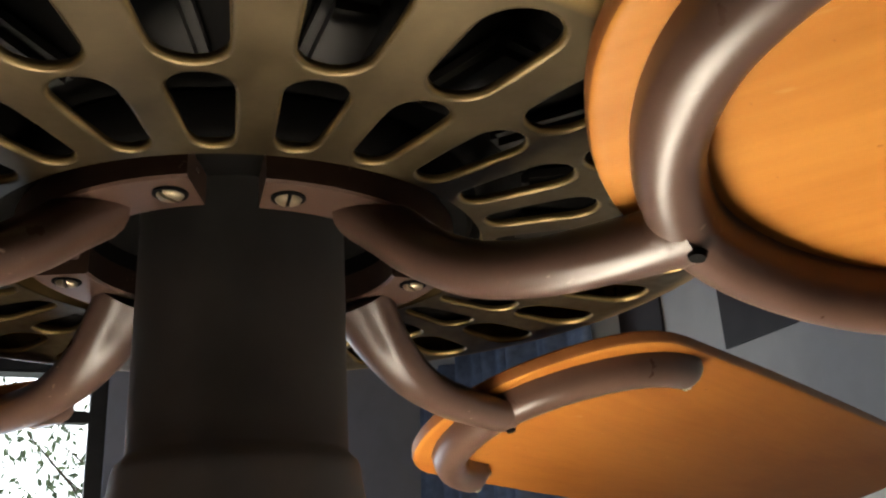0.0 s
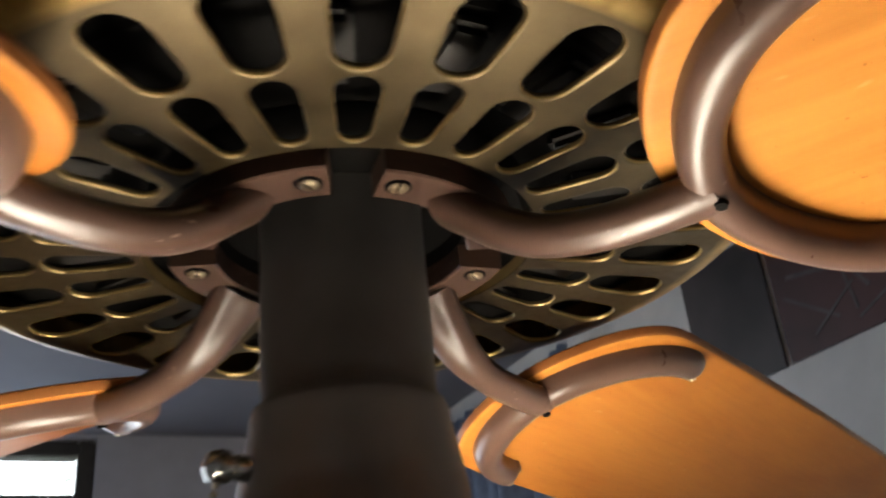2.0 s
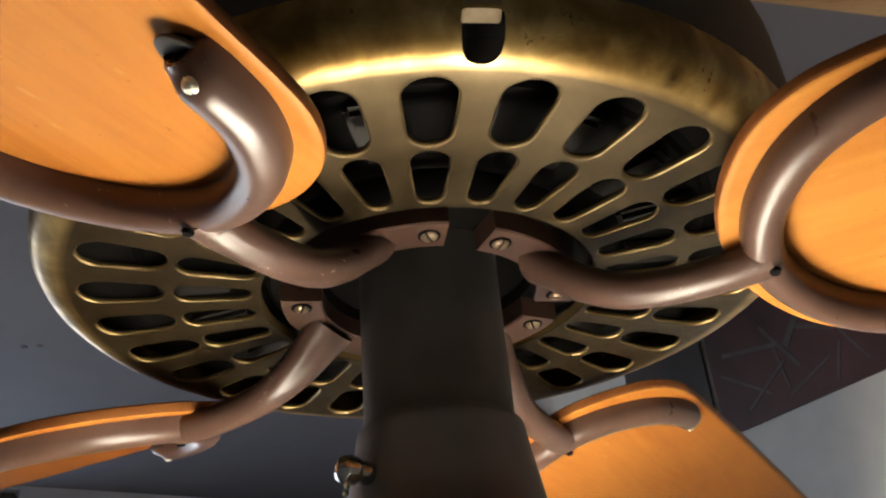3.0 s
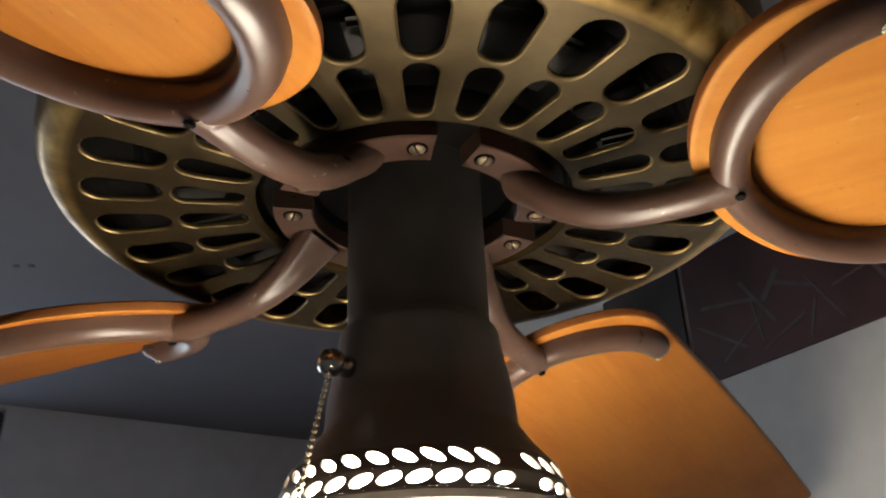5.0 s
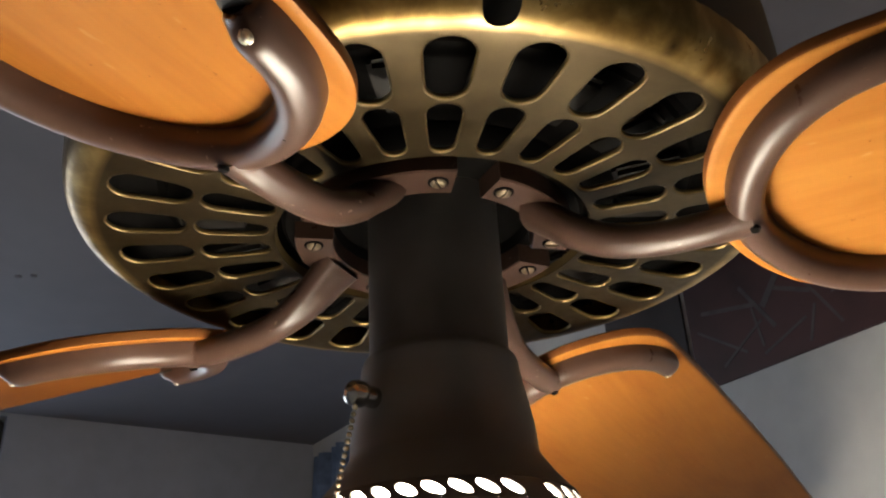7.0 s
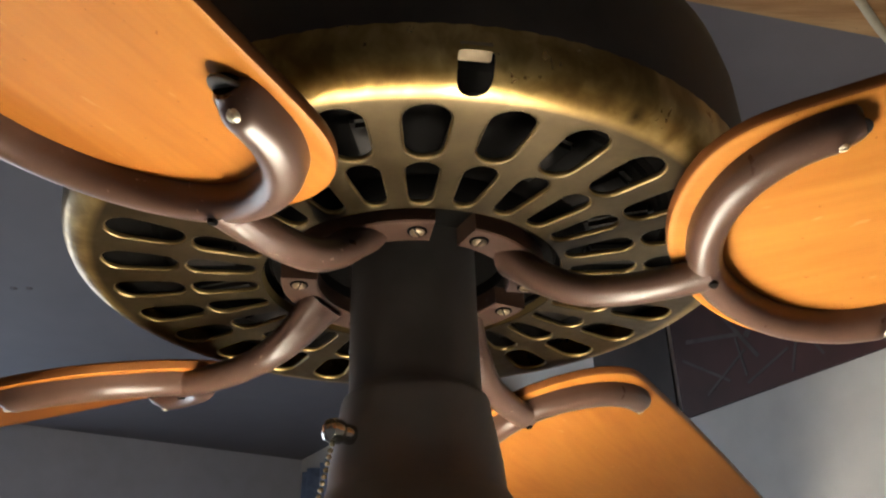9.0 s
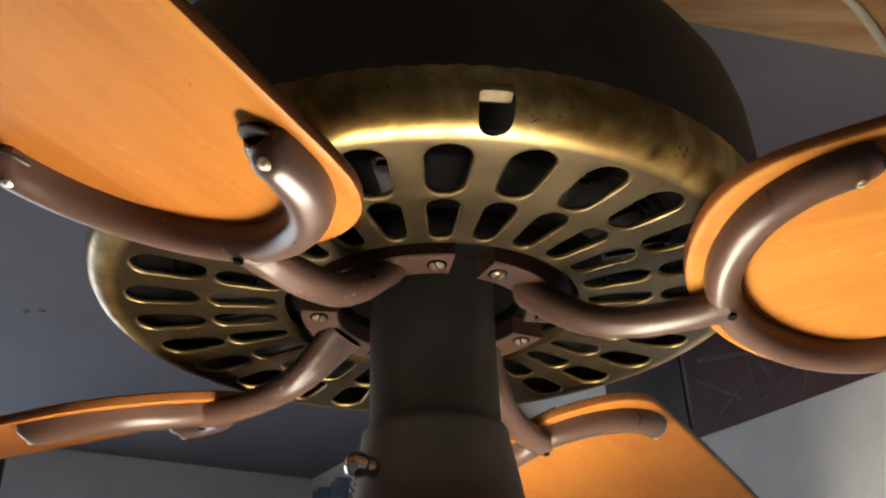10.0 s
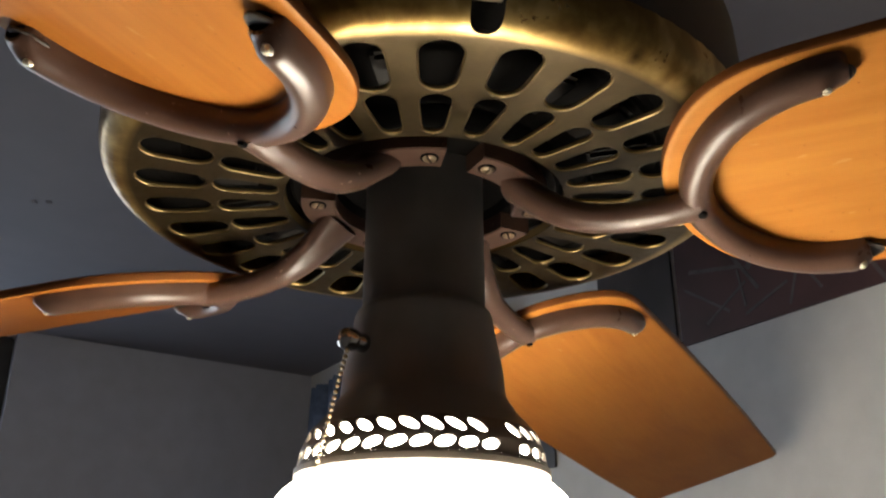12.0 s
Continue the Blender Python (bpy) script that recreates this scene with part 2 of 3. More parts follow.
U = Vector((math.cos(radians(TURN)), math.sin(radians(TURN)), 0))
V = Vector((-U.y, U.x, 0))
U0, U1, V0, V1 = -2.4, 0.7254, -2.4, 1.675
CEIL = Z0 + 0.403


def uv(u, v, z):
    return Matrix.Translation(U * u + V * v + Vector((0, 0, z))) @ pose(0, 0, 0, 0, 0, TURN)


def slab(name, mat, pieces, label="", category=""):
    bm = bmesh.new()
    for (ua, ub), (va, vb), (za, zb) in pieces:
        box(bm, (ub - ua, vb - va, zb - za), uv((ua + ub) / 2, (va + vb) / 2, (za + zb) / 2))
    ob = part(name, bm, mat, smooth=False)
    return tagged(ob, label, category, kind="structure")


W = 0.12
slab("floor", FLOOR, [((U0 - W, U1 + W), (V0 - W, V1 + W), (-0.1, 0.0))], "brown wooden board floor of the room", "floor")
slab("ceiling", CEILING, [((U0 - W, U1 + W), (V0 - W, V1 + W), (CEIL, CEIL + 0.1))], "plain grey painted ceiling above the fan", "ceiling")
slab("wall_east", WALL, [((U1, U1 + W), (V0 - W, V1 + W), (0.0, CEIL))], "pale grey painted wall with dark posters", "wall")
slab("wall_west", WALL, [((U0 - W, U0), (V0 - W, V1 + W), (0.0, CEIL))], "plain grey painted wall", "wall")
slab("wall_south", WALL, [((U0, U1), (V0 - W, V0), (0.0, CEIL))], "plain grey painted wall", "wall")
# the window's opening goes through the north wall
WU0, WU1, WZ0, WZ1 = -0.887, 0.065, Z0 - 0.7255, Z0 + 0.397
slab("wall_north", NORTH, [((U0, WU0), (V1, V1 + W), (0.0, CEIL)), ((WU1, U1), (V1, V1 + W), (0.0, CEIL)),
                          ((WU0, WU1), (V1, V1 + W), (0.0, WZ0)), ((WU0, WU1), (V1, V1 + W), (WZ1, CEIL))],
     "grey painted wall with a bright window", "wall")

day.matrix_world = uv((WU0 + WU1) / 2, V1 + 0.02, (WZ0 + WZ1) / 2) @ pose(0, 0, 0, -90, 0, 0)
window = new("window_1")
window.matrix_world = uv((WU0 + WU1) / 2, V1 + 0.06, (WZ0 + WZ1) / 2)
tagged(window, "dark-framed window bright with daylight and foliage", "window", kind="structure")
ww, wh = WU1 - WU0, WZ1 - WZ0
bm = bmesh.new()
for sx in (-1, 1):
    box(bm, (0.032, 0.06, wh), pose(sx * (ww / 2 - 0.016), 0, 0), 0.004)
for sz in (-1, 1):
    box(bm, (ww - 0.064, 0.06, 0.032), pose(0, 0, sz * (wh / 2 - 0.016)), 0.004)
part("window_frame", bm, FRAME_PAINT, window, smooth=False)
bm = bmesh.new()
box(bm, (ww - 0.064, 0.035, 0.024), pose(0, 0, wh / 2 - 0.115), 0.003)
box(bm, (0.024, 0.03, wh - 0.064), pose(0, 0, 0), 0.003)
part("glazing_bar", bm, FRAME_PAINT, window, smooth=False)


# ---- the ceiling fan ----
fan = new("ceiling_fan")
fan.location = (0, 0, Z0)
tagged(fan, "four-bladed ceiling fan in antique brass and brown with orange wood blades", "ceiling fan")
N_SLOT, PHASE = 27, radians(-89.16)
ARM0 = radians(-29.03)


def slot_loop(r0, r1, w0, w1, per):
    """Outline of one rounded slot along x, matched to the outline of its cell: per points a side."""
    c = (r0 + r1) / 2

    def radius(a):
        # distance from the slot's centre to its edge in the direction a
        lo, hi = 0.0, (r1 - r0)
        for _ in range(26):
            mid = (lo + hi) / 2
            x, y = c + mid * math.cos(a), mid * math.sin(a)
            if inside(x, abs(y)):
                lo = mid
            else:
                hi = mid
        return lo

    def inside(x, y):
        k0, k1 = r0 + w0, r1 - w1
        if x < k0:
            return math.hypot(x - k0, y) <= w0
        if x > k1:
            return math.hypot(x - k1, y) <= w1
        return y <= w0 + (w1 - w0) * (x - k0) / (k1 - k0)
    return c, radius


def pan_mesh():
    """The pierced bottom pan: two rings of slots, rolled lips, rounded rim and side."""
    bm = bmesh.new()
    half = math.pi / N_SLOT
    cache = {}

    def vert(x, y, z):
        key = (round(x, 6), round(y, 6), round(z, 6))
        if key not in cache:
            cache[key] = bm.verts.new((x, y, z))
        return cache[key]
    rings = [(0.0628, 0.0943, 0.0656, 0.0928, 0.0043, 0.0060), (0.0943, 0.1265, 0.0960, 0.1250, 0.0066, 0.0078)]
    per = 8
    for k in range(N_SLOT):
        rot = PHASE + k * 2 * half
        for ra, rb, r0, r1, w0, w1 in rings:
            c, radius = slot_loop(r0, r1, w0, w1, per)
            cell = []
            for i in range(per):
                cell.append((rb, -half + 2 * half * i / per))
            for i in range(per):
                cell.append((rb + (ra - rb) * i / per, half))
            for i in range(per):
                cell.append((ra, half - 2 * half * i / per))
            for i in range(per):
                cell.append((ra + (rb - ra) * i / per, -half))
            outer, loops = [], [[] for _ in range(6)]
            for r, a in cell:
                lx, ly = r * math.cos(a), r * math.sin(a)
                outer.append(vert(r * math.cos(a + rot), r * math.sin(a + rot), 0.0))
                d = math.atan2(ly, lx - c)
                s = radius(d)
                for lp, (grow, z) in zip(loops, ((0.00135, 0.0), (0.0009, 0.0), (0.0005, 0.00018), (0.0001, 0.0006), (0.0, 0.0011), (0.0003, 0.0019))):
                    x, y = c + (s + grow) * math.cos(d), (s + grow) * math.sin(d)
                    cr, sr = math.cos(rot), math.sin(rot)
                    lp.append(bm.verts.new((x * cr - y * sr, x * sr + y * cr, z)))
            seq = [outer] + loops
            for p, q in zip(seq, seq[1:]):
                for j in range(len(p)):
                    i2 = (j + 1) % len(p)
                    bm.faces.new((p[j], p[i2], q[i2], q[j]))
    # rounded rim, with one U-shaped notch in it, and the inner edge of the middle hole
    profile = [(0.1265, 0.0), (0.1295, 0.0002), (0.1325, 0.0008), (0.1355, 0.0021), (0.1380, 0.0042), (0.1397, 0.0072), (0.1405, 0.0105), (0.1408, 0.0140), (0.1409, 0.0185)]
    cols = 8 * N_SLOT
    step = 2 * math.pi / cols
    lengths = [0.0]
    for (r0, z0), (r1, z1) in zip(profile, profile[1:]):
        lengths.append(lengths[-1] + math.hypot(r1 - r0, z1 - z0))

    def on_rim(a, s):
        for i in range(len(profile) - 1):
            if s <= lengths[i + 1] or i == len(profile) - 2:
                f = (s - lengths[i]) / (lengths[i + 1] - lengths[i])
                r = profile[i][0] + (profile[i + 1][0] - profile[i][0]) * f
                z = profile[i][1] + (profile[i + 1][1] - profile[i][1]) * f
                return vert(r * math.cos(a), r * math.sin(a), z)
    for i in range(cols):
        a, b = PHASE - half + i * step, PHASE - half + (i + 1) * step
        if not 0 <= i - NOTCH < 6:
            for s0, s1 in zip(lengths, lengths[1:]):
                bm.faces.new((on_rim(a, s0), on_rim(b, s0), on_rim(b, s1), on_rim(a, s1)))
        va, vb = vert(0.0628 * math.cos(a), 0.0628 * math.sin(a), 0.0), vert(0.0628 * math.cos(b), 0.0628 * math.sin(b), 0.0)
        vc, vd = vert(0.0622 * math.cos(b), 0.0622 * math.sin(b), 0.004), vert(0.0622 * math.cos(a), 0.0622 * math.sin(a), 0.004)
        bm.faces.new((va, vb, vc, vd))
    a_mid = PHASE - half + (NOTCH + 2.4) * step
    cell = [(-2.4 + k, 0.0) for k in range(6)] + [(3.6, s) for s in lengths[:-1]] + [(3.6 - k, lengths[-1]) for k in range(6)] + [(-2.4, s) for s in reversed(lengths[1:])]
    s_mid, hw, hb, ht = 0.0118, 0.0056, 0.0086, 0.0066
    loops = [[] for _ in range(8)]
    for c, s in cell:
        x, y = c * step * 0.138, s - s_mid
        d = math.atan2(y, x)
        cx, sy = math.cos(d), math.sin(d)
        power, hy = (2.6, hb) if sy < 0 else (9.0, ht)
        q = ((abs(cx) / hw) ** power + (abs(sy) / hy) ** power) ** (-1 / power)
        for k, lp in enumerate(loops):
            f = k / 7
            lp.append(on_rim(a_mid + (x + (q * cx - x) * f) / 0.138, s_mid + y + (q * sy - y) * f))
    for p, q in zip(loops, loops[1:]):
        for j in range(len(p)):
            i2 = (j + 1) % len(p)
            if len({p[j], p[i2], q[i2], q[j]}) == 4:
                bm.faces.new((p[j], p[i2], q[i2], q[j]))
    bmesh.ops.remove_doubles(bm, verts=bm.verts, dist=0.00002)
    return bm


NOTCH = 5
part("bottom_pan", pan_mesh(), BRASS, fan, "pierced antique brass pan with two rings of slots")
bm = bmesh.new()
na = PHASE - math.pi / N_SLOT + (NOTCH + 2.4) * 2 * math.pi / (8 * N_SLOT)
box(bm, (0.0012, 0.0104, 0.0060), pose(0, 0, 0, 0, 0, math.degrees(na)) @ pose(0.1382, 0, 0.0104, 0, 62, 0), 0.0004)
part("catch_tab", bm, SCREW, fan, "bright brass tab in the rim's notch")

bm = bmesh.new()
lathe(bm, [(0.1400, 0.0175), (0.1409, 0.0180), (0.1412, 0.0200), (0.1416, 0.040), (0.1412, 0.056), (0.1388, 0.069), (0.1330, 0.082), (0.1240, 0.096), (0.1100, 0.113), (0.0930, 0.129), (0.0740, 0.144), (0.0560, 0.155), (0.0430, 0.163), (0.040, 0.175), (0.040, 0.275)], 96)
part("motor_housing", bm, DARK_METAL, fan, "rounded motor housing with shade painted into its dark metal")
bm = bmesh.new()
lathe(bm, [(0.036, 0.270), (0.062, 0.273), (0.068, 0.295), (0.068, 0.378)], 64)
part("canopy", bm, DARK_METAL, fan)

# the motor inside, seen through the slots; its shade is put into near-black colour
bm = bmesh.new()
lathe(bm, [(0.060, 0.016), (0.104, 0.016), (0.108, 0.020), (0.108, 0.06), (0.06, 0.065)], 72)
# black sheet added behind the outer slots to keep the inside dark
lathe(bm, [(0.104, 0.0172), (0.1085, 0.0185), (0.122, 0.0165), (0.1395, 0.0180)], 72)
motor = part("motor", bm, SHADED_BLACK, fan, "electric motor inside the housing, painted near-black for its shade", smooth=False)
coil = None
for i in range(18):
    m = pose(0, 0, 0, 0, 0, 20 * i) @ pose(0.088, 0, 0.0135)
    if coil is None:
        bm = bmesh.new()
        box(bm, (0.028, 0.012, 0.006), Matrix(), 0.002)
        coil = part("coil", bm, COIL, motor, "dark wound motor coil", m=m)
    else:
        again(coil, motor, m)
bm = bmesh.new()
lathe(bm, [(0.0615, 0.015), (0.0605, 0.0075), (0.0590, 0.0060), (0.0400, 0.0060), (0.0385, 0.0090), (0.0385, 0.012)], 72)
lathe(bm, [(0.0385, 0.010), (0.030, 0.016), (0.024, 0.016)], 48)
part("rotor", bm, SHADED_BLACK, fan, "black rotor ring that carries the arms, darkened further for shade")

# switch column, pierced gallery and lit glass
bm = bmesh.new()
lathe(bm, [(0.0262, 0.018), (0.0264, -0.0500), (0.0270, -0.0510), (0.0288, -0.0528), (0.0294, -0.0545), (0.0298, -0.0580), (0.0314, -0.0670), (0.0334, -0.0780), (0.0342, -0.0885), (0.0355, -0.0910), (0.0400, -0.0975), (0.0462, -0.1045)], 80)
part("switch_column", bm, COLUMN, fan, "black stepped column below the motor")


def gallery_mesh():
    """A flared ring pierced by two rows of slanted oval holes."""
    bm = bmesh.new()
    n = 35
    half = math.pi / n
    per = 5
    for row, (za, zb, ra, rb, lean) in enumerate(((-0.1045, -0.1118, 0.0462, 0.0492, 0.42), (-0.1118, -0.1180, 0.0492, 0.0502, -0.25))):
        for k in range(n):
            rot = (k - 0.5 + 0.5 * row) * 2 * half
            cell = [(-1 + 2 * i / per, -1) for i in range(per)] + [(1, -1 + 2 * i / per) for i in range(per)] + \
                   [(1 - 2 * i / per, 1) for i in range(per)] + [(-1, 1 - 2 * i / per) for i in range(per)]

            def at(s, t, deep=0.0):
                f = (t + 1) / 2
                r, z = ra + (rb - ra) * f - deep, za + (zb - za) * f
                a = rot + s * half
                return bm.verts.new((r * math.cos(a), r * math.sin(a), z))
            if k == 30:
                bm.faces.new([at(s, t) for s, t in cell])
                continue
            outer = [at(s, t) for s, t in cell]
            hole = []
            for s, t in cell:
                d = math.atan2(t, s)
                hole.append((0.87 * math.cos(d), (0.62 if row == 0 else 0.78) * math.sin(d) * 0.8 + lean * math.cos(d)))
            inner = [at(s, t) for s, t in hole]
            deep = [at(s, t, 0.0012) for s, t in hole]
            for p, q in ((outer, inner), (inner, deep)):
                for j in range(len(p)):
                    i2 = (j + 1) % len(p)
                    bm.faces.new((p[j], p[i2], q[i2], q[j]))
    bmesh.ops.remove_doubles(bm, verts=bm.verts, dist=0.00003)
    lathe(bm, [(0.0502, -0.1180), (0.0512, -0.1190), (0.0512, -0.1215), (0.0490, -0.1220)], 90)
    return bm


part("pierced_gallery", gallery_mesh(), DARK_METAL, fan, "dark flared ring pierced by slanted oval holes")
bm = bmesh.new()
lathe(bm, [(0.030, -0.1020), (0.0400, -0.1030), (0.0445, -0.1065), (0.0470, -0.1120), (0.0478, -0.1200), (0.0500, -0.1230), (0.0560, -0.1280), (0.0640, -0.1390), (0.0700, -0.1540), (0.0720, -0.1720), (0.0690, -0.1900), (0.0600, -0.2080), (0.0440, -0.2210), (0.0220, -0.2275), (0.0001, -0.2290)], 72)
part("glass_shade", bm, SHADE_GLASS, fan, "glowing white opal glass lamp shade")

# pull chain
bm = bmesh.new()
ca = math.radians(224)
root = Vector((0.0335 * math.cos(ca), 0.0335 * math.sin(ca), -0.072))
out = Vector((math.cos(ca), math.sin(ca), 0))
fm = Matrix.Translation(root) @ out.to_track_quat("Z", "Y").to_matrix().to_4x4()
lathe(bm, [(0.0001, 0.0), (0.0050, 0.0), (0.0052, 0.003), (0.0042, 0.006), (0.0062, 0.007), (0.0066, 0.0095), (0.0056, 0.0125), (0.0028, 0.014), (0.0001, 0.0143)], 24)
bmesh.ops.transform(bm, matrix=fm @ Matrix.Diagonal((0.72, 0.72, 0.85, 1)), verts=bm.verts)
part("pull_switch", bm, CHROME, fan, "round chrome pull switch")
bm = bmesh.new()
start = root + out * 0.009 + Vector((0, 0, -0.005))
for i in range(60):
    s = i / 59
    p = start + out * (0.012 * min(1, s * 3.2)) + Vector((0, 0, -0.0032 * i * 0.75))
    ball(bm, 0.0010, Matrix.Translation(p), 8)
part("pull_chain", bm, SCREW, fan, "thin beaded metal pull chain")


# ---- arms and blades ----
SLOPE = -0.285        # drop of a blade's underside across its width


def under(x, y, drop=0.0):
    return Vector((x, y, -0.0202 + SLOPE * y - drop))


SHOE = [(0.1795, -0.0482), (0.1700, -0.0484), (0.1550, -0.0450), (0.1395, -0.0362), (0.1275, -0.0225), (0.1212, -0.0070), (0.1210, 0.0070), (0.1275, 0.0225), (0.1395, 0.0362), (0.1550, 0.0445), (0.1690, 0.0468), (0.1768, 0.0465)]


def end_mesh(first):
    """A flat black face that paints the shade in a horseshoe tube's open end."""
    bm = bmesh.new()
    p, q = (SHOE[0], SHOE[1]) if first else (SHOE[-1], SHOE[-2])
    p, q = under(*p), under(*q)
    d = (p - q).normalized()
    n = Vector((0, -SLOPE, 1)).normalized()
    side = d.cross(n)
    c = p + d * 0.0004 - n * 0.0026
    bm.faces.new([bm.verts.new(c + side * (0.0036 * math.cos(t)) + n * (0.0022 * math.sin(t))) for t in [2 * math.pi * i / 16 for i in range(16)]])
    return bm


def arm_mesh():
    bm = bmesh.new()
    # curved foot with a screw at each end
    n = 22
    span = radians(37)
    rings = []
    for i in range(n + 1):
        a = -span + 2 * span * i / n
        ci, si = math.cos(a), math.sin(a)
        rings.append([bm.verts.new((r * ci, r * si, z)) for r, z in ((0.0400, 0.0064), (0.0400, -0.0012), (0.0406, -0.0018), (0.0546, -0.0018), (0.0552, -0.0012), (0.0552, 0.0064))])
    for p, q in zip(rings, rings[1:]):
        for j in range(6):
            k = (j + 1) % 6
            bm.faces.new((p[j], q[j], q[k], p[k]))
    bm.faces.new(rings[0])
    bm.faces.new(list(reversed(rings[-1])))
    # the bowed arm
    path = spline([(0.0440, 0, 0.0000), (0.0500, 0, -0.0050), (0.0590, 0, -0.0125), (0.0720, 0, -0.0197), (0.0880, -0.0005, -0.0235), (0.1050, -0.0012, -0.0247), (0.1150, -0.0015, -0.0247), (0.1215, -0.0015, -0.0246)], 5)

    def tube(s):
        a = 0.0125 - 0.0058 * min(1, s * 2.0) + 0.0010 * max(0, s - 0.7) / 0.3
        b = 0.0070 - 0.0010 * min(1, s * 2.0)
        return ellipse(a, b, 18)
    sweep(bm, path, Vector((0, 0, 1)), tube)
    # the horseshoe under the blade
    path = spline([under(x, y) for x, y in SHOE], 6)
    normal = Vector((0, -SLOPE, 1)).normalized()

    def shoe(s):
        e = min(1, min(s, 1 - s) / 0.05 + 0.66)
        f = min(1, min(s, 1 - s) / 0.09)
        w, h = 0.0054 * e, 0.0100 * (0.58 + 0.42 * f * f * (3 - 2 * f))
        return [(w * math.cos(t) * (1.1 if math.cos(t) > 0 else 1.25), -h * math.sin(t) ** 0.62 if 0 < t < math.pi else 0.0006) for t in [math.pi * i / 12 for i in range(13)]]
    sweep(bm, path, normal, shoe)
    # rounded boss where the arm meets the horseshoe
    bmesh.ops.create_uvsphere(bm, u_segments=20, v_segments=12, radius=1.0, matrix=pose(0.1174, -0.0012, -0.0245) @ Matrix.Diagonal((0.0086, 0.0080, 0.0062, 1)))
    return bm


def screw_mesh(r, h):
    """A domed screw head cut by a slot."""
    bm = bmesh.new()
    w = 0.17 * r
    for s in (-1, 1):
        n = 12
        a0 = math.asin(w / r)
        rim = [(r * math.cos(a), s * r * math.sin(a)) for a in [a0 + (math.pi - 2 * a0) * i / n for i in range(n + 1)]]
        rows = []
        for k, z in ((1.0, 0.0), (1.0, -h * 0.45), (0.86, -h * 0.8), (0.55, -h)):
            rows.append([bm.verts.new((x * k, s * (w + (abs(y) - w) * k), z)) for x, y in rim])
        for p, q in zip(rows, rows[1:]):
            for j in range(n + 1):
                i = (j + 1) % (n + 1)
                bm.faces.new((p[j], p[i], q[i], q[j]))
        bm.faces.new(rows[-1])
    bmesh.ops.recalc_face_normals(bm, faces=bm.faces)
    return bm


def washer_mesh(a, b, h):
    """A thin oval plate with softened rims."""
    bm = bmesh.new()
    n = 28
    rows = []
    for k, z in ((0.0, 0.0), (0.94, 0.0), (1.0, -h * 0.25), (1.0, -h * 0.75), (0.94, -h), (0.0, -h)):
        if k:
            rows.append([bm.verts.new((a * k * math.cos(t), b * k * math.sin(t), z)) for t in [2 * math.pi * i / n for i in range(n)]])
    for p, q in zip(rows, rows[1:]):
        for j in range(n):
            bm.faces.new((p[j], p[(j + 1) % n], q[(j + 1) % n], q[j]))
    bm.faces.new(rows[0])
    bm.faces.new(rows[-1])
    bmesh.ops.recalc_face_normals(bm, faces=bm.faces)
    return bm


def blade_mesh():
    bm = bmesh.new()
    hw = 0.0572
    side = [(0.1080, 0.0001), (0.1087, 0.0100), (0.1120, 0.0215), (0.1180, 0.0330), (0.1260, 0.0430), (0.1360, 0.0505), (0.1480, 0.0553), (0.1620, hw)]
    edge = [(p.x, p.y) for p in spline([(x, y, 0) for x, y in side], 4)]
    L = 0.660
    wide = hw + 0.0120     # the blade widens a little towards its tip
    edge += [(0.20, hw + 0.0018), (0.25, hw + 0.0040), (0.36, hw + 0.0075), (0.48, hw + 0.0102), (0.60, wide - 0.0006), (L - 0.008, wide), (L - 0.0025, wide - 0.0025), (L, wide - 0.008)]
    ring = edge[1:] + [(L + 0.003, 0.0)] + [(x, -y) for x, y in reversed(edge[1:])]
    t = 0.0050
    layers = []
    for inset, z in ((0.0030, 0.0), (0.0014, 0.0), (0.0004, 0.0005), (0.0, 0.0016), (0.0, t - 0.0008), (0.0008, t)):
        lay = []
        for x, y in ring:
            cx = min(max(x, 0.165), L - 0.06)
            d = Vector((x - cx, y))
            d = d * (1 - inset / max(d.length, 1e-6))
            q = under(cx + d.x, d.y)
            lay.append(bm.verts.new((q.x, q.y, q.z + z)))
        layers.append(lay)
    for p, q in zip(layers, layers[1:]):
        for j in range(len(p)):
            k = (j + 1) % len(p)
            bm.faces.new((p[j], p[k], q[k], q[j]))
    bm.faces.new(layers[0])
    bm.faces.new(list(reversed(layers[-1])))
    return bm


